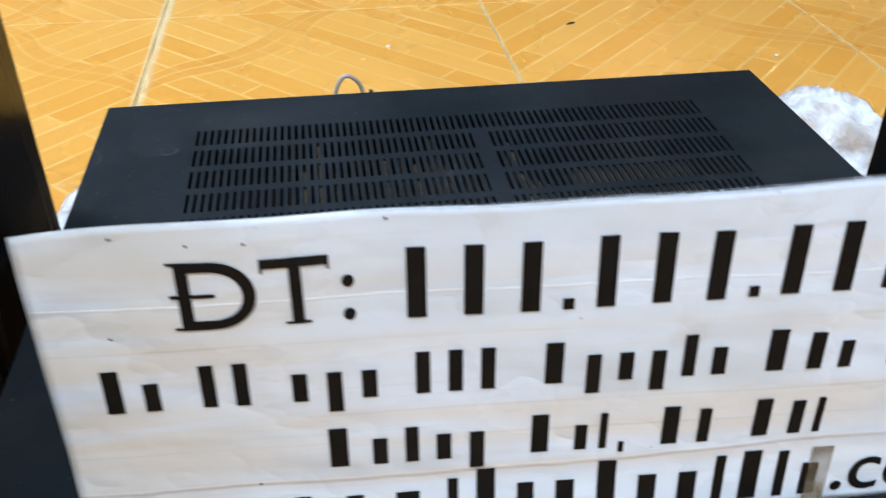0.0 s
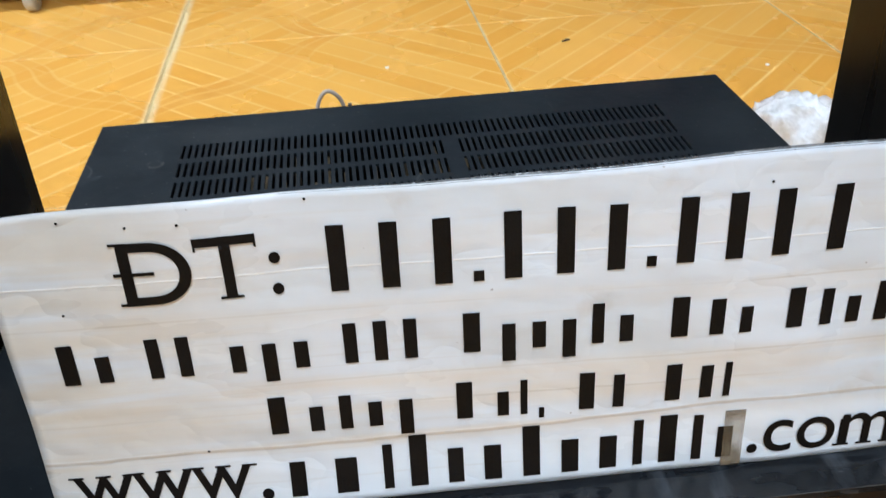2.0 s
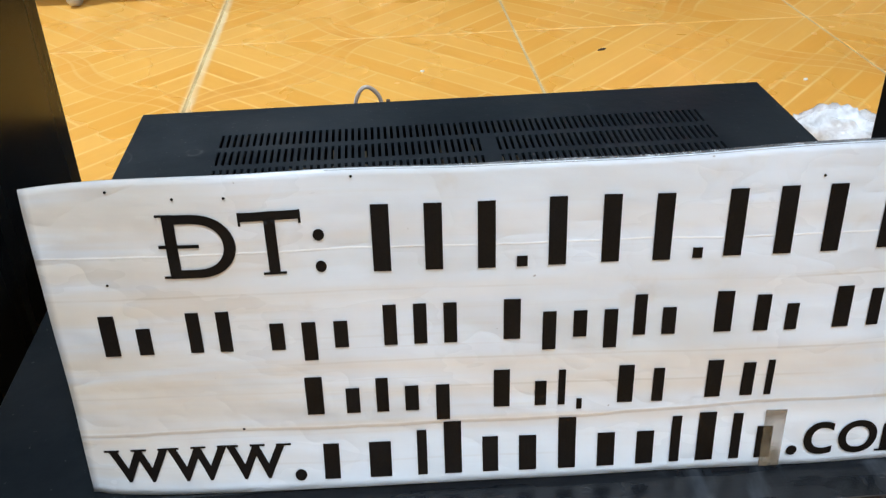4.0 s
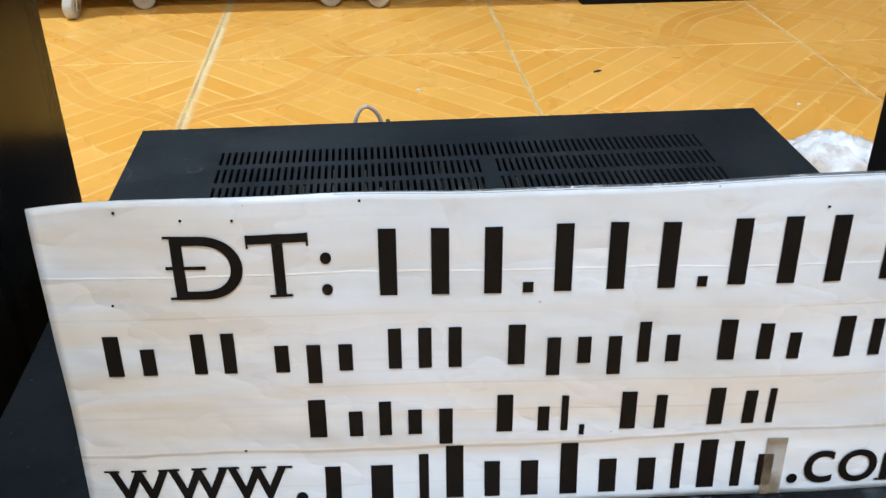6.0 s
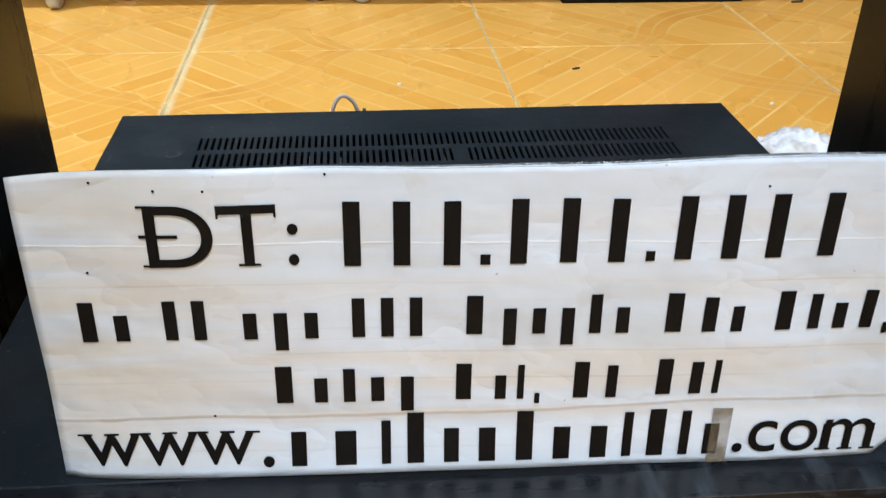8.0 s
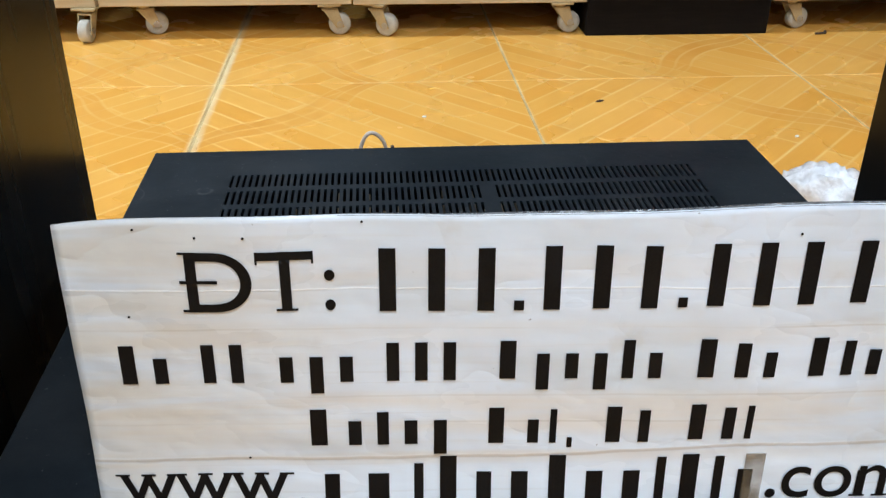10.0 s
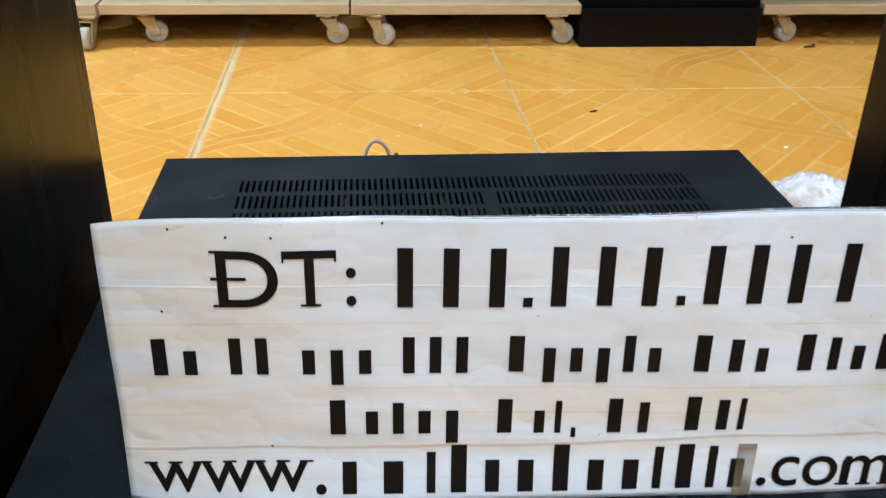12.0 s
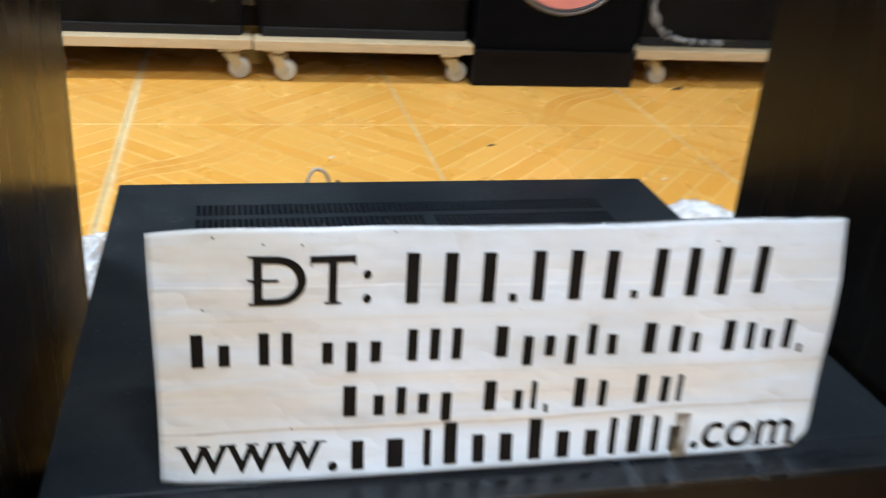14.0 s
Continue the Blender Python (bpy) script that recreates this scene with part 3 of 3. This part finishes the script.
# cross stroke and the small feet and caps at the ends of the stems
bar_line([(0.0364, 0.0488, 0.0955, 0.0966), (0.0366, 0.0420, 0.0850, 0.0858), (0.0366, 0.0420, 0.1059, 0.1067), (0.0674, 0.0746, 0.0848, 0.0856),
          (0.0616, 0.0623, 0.1022, 0.1067), (0.0798, 0.0805, 0.1022, 0.1067)], "letter_foot")
bar_line([(0.0389, 0.0422, 0.0850, 0.1067), (0.0693, 0.0727, 0.0850, 0.1067)], "letter_stem")
bar_line([(at - 0.0013, at + 0.0013, 0.0054, 0.0168) for at in (0.2798, 0.2884, 0.2970)], "letter_stem")
for k in range(3):
    for at in (0.0010, 0.0103, 0.0194):
        bar_line([(0.0062 + 0.0205 * k + at - 0.0026, 0.0062 + 0.0205 * k + at + 0.0026, 0.0180, 0.0187)], "letter_foot")
for at in (0.2798, 0.2884, 0.2970):
    bar_line([(at - 0.0029, at + 0.0029, 0.0051, 0.0058)], "letter_foot")


def laminate_edge():
    """The clear margin of the laminate, standing a little over the paper's upper edge."""
    bm = bmesh.new()
    rows = []
    for i in range(81):
        a = 0.30 + 0.70 * i / 80
        s, v = sheet_point(a, 1.0)
        tall = 0.0005 * min(1.0, (a - 0.30) / 0.25) + 0.0001
        z = swell(s, v)
        rows.append([bm.verts.new((s, v - 0.0004, z + 0.0001)), bm.verts.new((s, v + tall, z - 0.0006)),
                     bm.verts.new((s, v + tall, z - 0.0010)), bm.verts.new((s, v - 0.0004, z - 0.0008))])
    for one, two in zip(rows, rows[1:]):
        for k in range(4):
            bm.faces.new((one[k], two[k], two[(k + 1) % 4], one[(k + 1) % 4]))
    bm.faces.new(rows[0])
    bm.faces.new(rows[-1])
    return bm


part("laminate_edge", laminate_edge(), LAMINATE, sign, "clear grey laminate margin")
patch = bm_box(0.2352, 0.2425, 0.0008, 0.0250, -0.0001, 0.0001)
bmesh.ops.subdivide_edges(patch, edges=patch.edges[:], cuts=4, use_grid_fill=True)
part("tape_patch", lay_on_sheet(patch, 0.0007), TAPE, sign, "brittle brown strip of old tape")
for s, v in ((0.0583, 0.1116), (0.0967, 0.1164), (0.2412, 0.1121), (0.0230, 0.1143), (0.0428, 0.1117), (0.018, 0.083), (0.0538, 0.0252)):
    part("ink_speck", lay_on_sheet(bm_tube(0.00045, 0.0002, pose(s, v, 0), 10), 0.0004), INK, sign)

# ---- row of loudspeakers on dollies ----
ROW_Y = 0.872


def caster(parent, x, y, turn):
    """A small swivel caster: plate, leaning fork and a nylon wheel."""
    m = pose(x, y, 0, 0, 0, turn)
    plate = bm_box(-0.019, 0.019, -0.019, 0.019, 0.0505, 0.0545, 0.001)
    neck = bm_tube(0.011, 0.008, pose(0, 0, 0.047), 20)
    cheeks = []
    for side in (-1, 1):
        c = bm_box(-0.012, 0.014, side * 0.0105 - 0.001, side * 0.0105 + 0.001, 0.014, 0.046, 0.0006, 1)
        for v in c.verts:
            v.co.x += (0.046 - v.co.z) * 0.55
            if v.co.z < 0.03:
                v.co.x = 0.016 + (v.co.x - 0.016) * 0.55
        cheeks.append(c)
    bridge = bm_box(-0.012, 0.014, -0.0115, 0.0115, 0.0425, 0.046, 0.0008)
    fork = bm_join(plate, neck, bridge, *cheeks)
    bmesh.ops.transform(fork, matrix=m, verts=fork.verts[:])
    f = part("caster", fork, CREAM, parent, "cream swivel caster")
    tyre = bm_lathe([(0.006, -0.008), (0.0165, -0.008), (0.0182, -0.006), (0.0185, 0), (0.0182, 0.006), (0.0165, 0.008), (0.006, 0.008)], m @ pose(0.017, 0, 0.0186, 90), 32)
    part("wheel", tyre, WHEEL, f, "white nylon wheel", True)
    part("axle", bm_tube(0.0058, 0.024, m @ pose(0.017, 0, 0.0186, 90), 16, 0.001), STEEL, f)


def dolly(x0, x1, y0, label, casters):
    d = thing("dolly", pose(0, 0, 0), label, "dolly", "dollies under the loudspeakers")
    part("front_rail", bm_box(x0, x1, y0, y0 + 0.052, 0.0545, 0.0715, 0.0014), PALE_WOOD, d)
    part("rear_rail", bm_box(x0, x1, y0 + 0.366, y0 + 0.40, 0.0545, 0.0715, 0.0014), PALE_WOOD, d)
    for x in (x0 + 0.045, x1 - 0.079):
        part("side_rail", bm_box(x, x + 0.034, y0 + 0.0525, y0 + 0.3655, 0.0545, 0.0715, 0.0014), PALE_WOOD, d)
    for x, y, turn in casters:
        caster(d, x, y, turn)


def loudspeaker(x0, x1, y0, z0, tall, label, material):
    sp = thing("loudspeaker", pose(0, 0, 0), label, "loudspeaker", "row of loudspeakers")
    part("cabinet", bm_box(x0, x1, y0 + 0.012, y0 + 0.34, z0, z0 + tall, 0.003), material, sp)
    part("grille", bm_box(x0 + 0.006, x1 - 0.006, y0, y0 + 0.011, z0 + 0.012, z0 + tall - 0.01, 0.004), BLACK_BOX, sp)
    part("bottom_trim", bm_box(x0 + 0.004, x1 - 0.004, y0 - 0.003, y0 + 0.002, z0 + 0.0005, z0 + 0.0165, 0.0012), TRIM, sp, "blue-black trim along the foot of the front")
    return sp


PALE = "pale plywood dolly on white casters under a black loudspeaker"
dolly(-0.915, -0.502, ROW_Y - 0.004, PALE, [(-0.519, 0.880, 262), (-0.87, 0.9, 200), (-0.86, 1.22, 30), (-0.54, 1.22, 80)])
dolly(-0.498, -0.0925, ROW_Y, PALE, [(-0.435, 0.905, 12), (-0.131, 0.892, 5), (-0.14, 1.22, 60), (-0.45, 1.22, 120)])
dolly(-0.0895, 0.300, ROW_Y - 0.004, PALE, [(-0.050, 0.888, -25), (0.258, 0.886, 5), (-0.05, 1.22, 100), (0.26, 1.22, 40)])
# widened beyond the view so its unseen end keeps light from underneath
dolly(0.620, 1.26, ROW_Y - 0.008, PALE, [(0.664, 0.892, 10), (1.21, 0.892, 170), (0.67, 1.22, 60), (1.21, 1.22, 20)])
loudspeaker(-0.90, -0.512, ROW_Y + 0.030, 0.0715, 0.63, "large black loudspeaker standing on a plywood dolly", BLACK_BOX)
speaker = loudspeaker(-0.490, -0.105, ROW_Y + 0.030, 0.0715, 0.63, "large black loudspeaker standing on a plywood dolly", BLACK_BOX)
part("screw", bm_tube(0.0035, 0.003, pose(-0.155, ROW_Y + 0.029, 0.130, 90), 14), KNOB, speaker)
loudspeaker(-0.078, 0.296, ROW_Y + 0.030, 0.0715, 0.63, "large black loudspeaker standing on a plywood dolly", BLACK_BOX)
# widened with its dolly; the far end is unseen and only blocks light
wrapped = loudspeaker(0.632, 1.24, ROW_Y + 0.030, 0.0715, 0.63, "black loudspeaker partly wrapped in clear plastic film", BLACK_BOX)

tower = thing("tower_loudspeaker", pose(0, 0, 0), "tall black floor loudspeaker with a salmon woofer cone", "loudspeaker", "row of loudspeakers")
part("cabinet", bm_box(0.304, 0.613, 0.908, 1.25, 0.066, 1.02, 0.003), TOWER_BLACK, tower)


def baffle(x0, x1, y0, y1, z0, z1, cx, cz, r, sides=72):
    """A front board with a round hole through it."""
    bm = bmesh.new()
    rim = [bm.verts.new((cx + r * math.cos(a * math.tau / sides), y0, cz + r * math.sin(a * math.tau / sides))) for a in range(sides)]
    box = [bm.verts.new((x, y0, z)) for x, z in ((x0, z0), (x1, z0), (x1, z1), (x0, z1))]
    edges = [bm.edges.new((ring[i], ring[(i + 1) % len(ring)])) for ring in (rim, box) for i in range(len(ring))]
    bmesh.ops.triangle_fill(bm, edges=edges, use_beauty=True)
    made = bmesh.ops.extrude_face_region(bm, geom=bm.faces[:])
    for v in made["geom"]:
        if isinstance(v, bmesh.types.BMVert):
            v.co.y = y1
    return bm


part("baffle", baffle(0.304, 0.613, 0.868, 0.908, 0.066, 1.02, 0.462, 0.256, 0.119), TOWER_BLACK, tower)
part("plinth", bm_box(0.300, 0.616, 0.860, 1.25, 0.0, 0.066, 0.002), PLINTH_WOOD, tower, "dark brown-black plinth")
face = pose(0.462, 0.868, 0.256, 90)
woofer = part("woofer_rim", bm_lathe([(0.1255, -0.002), (0.1255, 0.004), (0.1235, 0.006), (0.1195, 0.006), (0.1185, 0.004), (0.1185, -0.002)], face, 72), RIM, tower, "grey metal woofer rim", True)
part("surround", bm_lathe([(0.119, 0.001), (0.1175, 0.004), (0.116, 0.0045), (0.1145, 0.003), (0.1135, -0.001)], face, 72), RUBBER, woofer, "black rubber surround", True)
part("cone", bm_lathe([(0.1145, 0.0005), (0.075, -0.014), (0.034, -0.030), (0.03, -0.026), (0.016, -0.018), (0.0005, -0.016)], face, 72), CONE, woofer, "salmon-pink cone", True)


def film_roll(way, y, half, seed):
    """A gathered band of clear film that follows a line over the loudspeaker's front."""
    bm = bmesh.new()
    n, k = 60, 8
    grid = []
    for i in range(n + 1):
        f = i / n * (len(way) - 1.001)
        a, b = Vector(way[int(f)]), Vector(way[int(f) + 1])
        p = a.lerp(b, f - int(f))
        side = Vector((-(b - a).y, (b - a).x)).normalized()
        wide = half * (0.7 + 0.6 * noise.noise((f * 1.7, seed, 0)))
        grid.append([bm.verts.new((p.x + side.x * wide * (j / k * 2 - 1), y - 0.006 * math.sin(math.pi * j / k) + 0.004 * noise.noise((f * 3, j * 0.9, seed)),
                                   p.y + side.y * wide * (j / k * 2 - 1))) for j in range(k + 1)])
    for one, two in zip(grid, grid[1:]):
        for j in range(k):
            bm.faces.new((one[j], one[j + 1], two[j + 1], two[j]))
    bmesh.ops.solidify(bm, geom=bm.faces[:], thickness=0.0004)
    return bm


part("plastic_film", film_roll([(0.645, 0.46), (0.644, 0.30), (0.648, 0.165), (0.656, 0.133), (0.670, 0.108), (0.690, 0.094), (0.720, 0.086), (0.760, 0.082), (0.81, 0.080)],
                               ROW_Y + 0.024, 0.010, 4.2), FILM, wrapped, "loose clear plastic film", True)

# ---- loose things on the floor ----


def crumpled(name, m, size, seed, label):
    bm = bmesh.new()
    bmesh.ops.create_icosphere(bm, subdivisions=5, radius=1)
    for v in bm.verts:
        p = v.co.copy()
        ridge = 1 - abs(noise.noise(p * 2.3 + Vector((seed, 0, 0))))
        ridge2 = 1 - abs(noise.noise(p * 5.5 + Vector((0, seed, 0))))
        ridge3 = 1 - abs(noise.noise(p * 13 + Vector((seed, seed, 0))))
        p *= 0.52 + 0.34 * ridge + 0.13 * ridge2 + 0.025 * ridge3
        p.z = max(p.z, -0.35)
        v.co = Vector((p.x * size[0], p.y * size[1], (p.z + 0.35) * size[2]))
    ob = new(name, mesh_of(name, bm, PLASTIC, True))
    ob.matrix_world = m
    return tagged(ob, label, "plastic bag", "plastic on the floor")


crumpled("plastic_bag", pose(0.360, 0.105, 0.0, 0, 0, 25), (0.051, 0.080, 0.073), 3.7, "crumpled clear plastic bag beside the amplifier")
crumpled("plastic_bag", pose(-0.268, 0.120, 0.0, 0, 0, 82), (0.115, 0.036, 0.040), 8.1, "crumpled strip of clear plastic on the floor tiles")


def cable(points, r, name, label, material):
    curve = bpy.data.curves.new(name, "CURVE")
    curve.dimensions, curve.bevel_depth, curve.bevel_resolution, curve.resolution_u = "3D", r, 4, 10
    sp = curve.splines.new("NURBS")
    sp.points.add(len(points) - 1)
    for p, c in zip(sp.points, points):
        p.co = (*c, 1)
    sp.use_endpoint_u, sp.order_u = True, 4
    temp = new(name, curve)
    me = bpy.data.meshes.new_from_object(temp.evaluated_get(bpy.context.evaluated_depsgraph_get()))
    bpy.data.objects.remove(temp)
    me.materials.clear()
    me.materials.append(material)
    for p in me.polygons:
        p.use_smooth = True
    return tagged(new(name, me), label, "cable")


cable([(-0.072, -0.003, 0.080), (-0.073, 0.02, 0.10), (-0.0715, 0.022, 0.150), (-0.072, 0.020, 0.164), (-0.065, 0.020, 0.1785), (-0.055, 0.022, 0.171),
       (-0.051, 0.024, 0.160), (-0.046, 0.03, 0.10), (-0.03, 0.05, 0.02), (0.0, 0.08, 0.0016), (0.05, 0.09, 0.0016)], 0.0015, "aerial_cable", "thin clear cable looped up behind the amplifier", WIRE)


def crumb(name, x, y, sx, sy, sz, rz, material, label):
    bm = bmesh.new()
    bmesh.ops.create_icosphere(bm, subdivisions=2, radius=1)
    for v in bm.verts:
        v.co *= 0.8 + 0.4 * noise.noise(v.co * 1.7 + Vector((x * 10, y * 10, 0)))
        v.co = Vector((v.co.x * sx, v.co.y * sy, max(v.co.z * sz, -sz * 0.5) + sz * 0.5))
    ob = new(name, mesh_of(name, bm, material))
    ob.matrix_world = pose(x, y, 0.0, 0, 0, rz)
    return tagged(ob, label, "debris", "crumbs on the floor")


crumb("splinter", 0.250, 0.545, 0.0085, 0.0024, 0.002, 25, CRUMB, "small dark splinter lying on the floor tiles")
crumb("paper_crumb", 0.470, 0.406, 0.0040, 0.0030, 0.002, 40, PALE_CRUMB, "tiny white crumb lying on the floor tiles")
crumb("paper_crumb", 0.005, 0.500, 0.0035, 0.0028, 0.0015, 10, PALE_CRUMB, "tiny white crumb lying on the floor tiles")
screw = thing("screw", pose(0.707, 0.850, 0.0, 0, 0, 8), "small dark screw lying on the floor tiles", "screw")
part("shank", bm_tube(0.0016, 0.018, pose(0, 0, 0.0022, 0, 90), 10), CRUMB, screw)
part("head", bm_tube(0.0035, 0.002, pose(0.0095, 0, 0.0035, 0, 90), 12), CRUMB, screw)

# ---- floor tiles ----
tile_mesh = mesh_of("floor_tile", bm_box(-PITCH / 2 + 0.0017, PITCH / 2 - 0.0017, -PITCH / 2 + 0.0009, PITCH / 2 - 0.0009, -0.0085, 0.0, 0.0006, 1), TILE)
for i in range(-5, 5):
    for j in range(-6, 2):
        tile = new("floor_tile", tile_mesh)
        tile.parent = floor
        tile.location = (SEAM_X + (i + 0.5) * PITCH, SEAM_Y + (j + 0.5) * PITCH, 0)
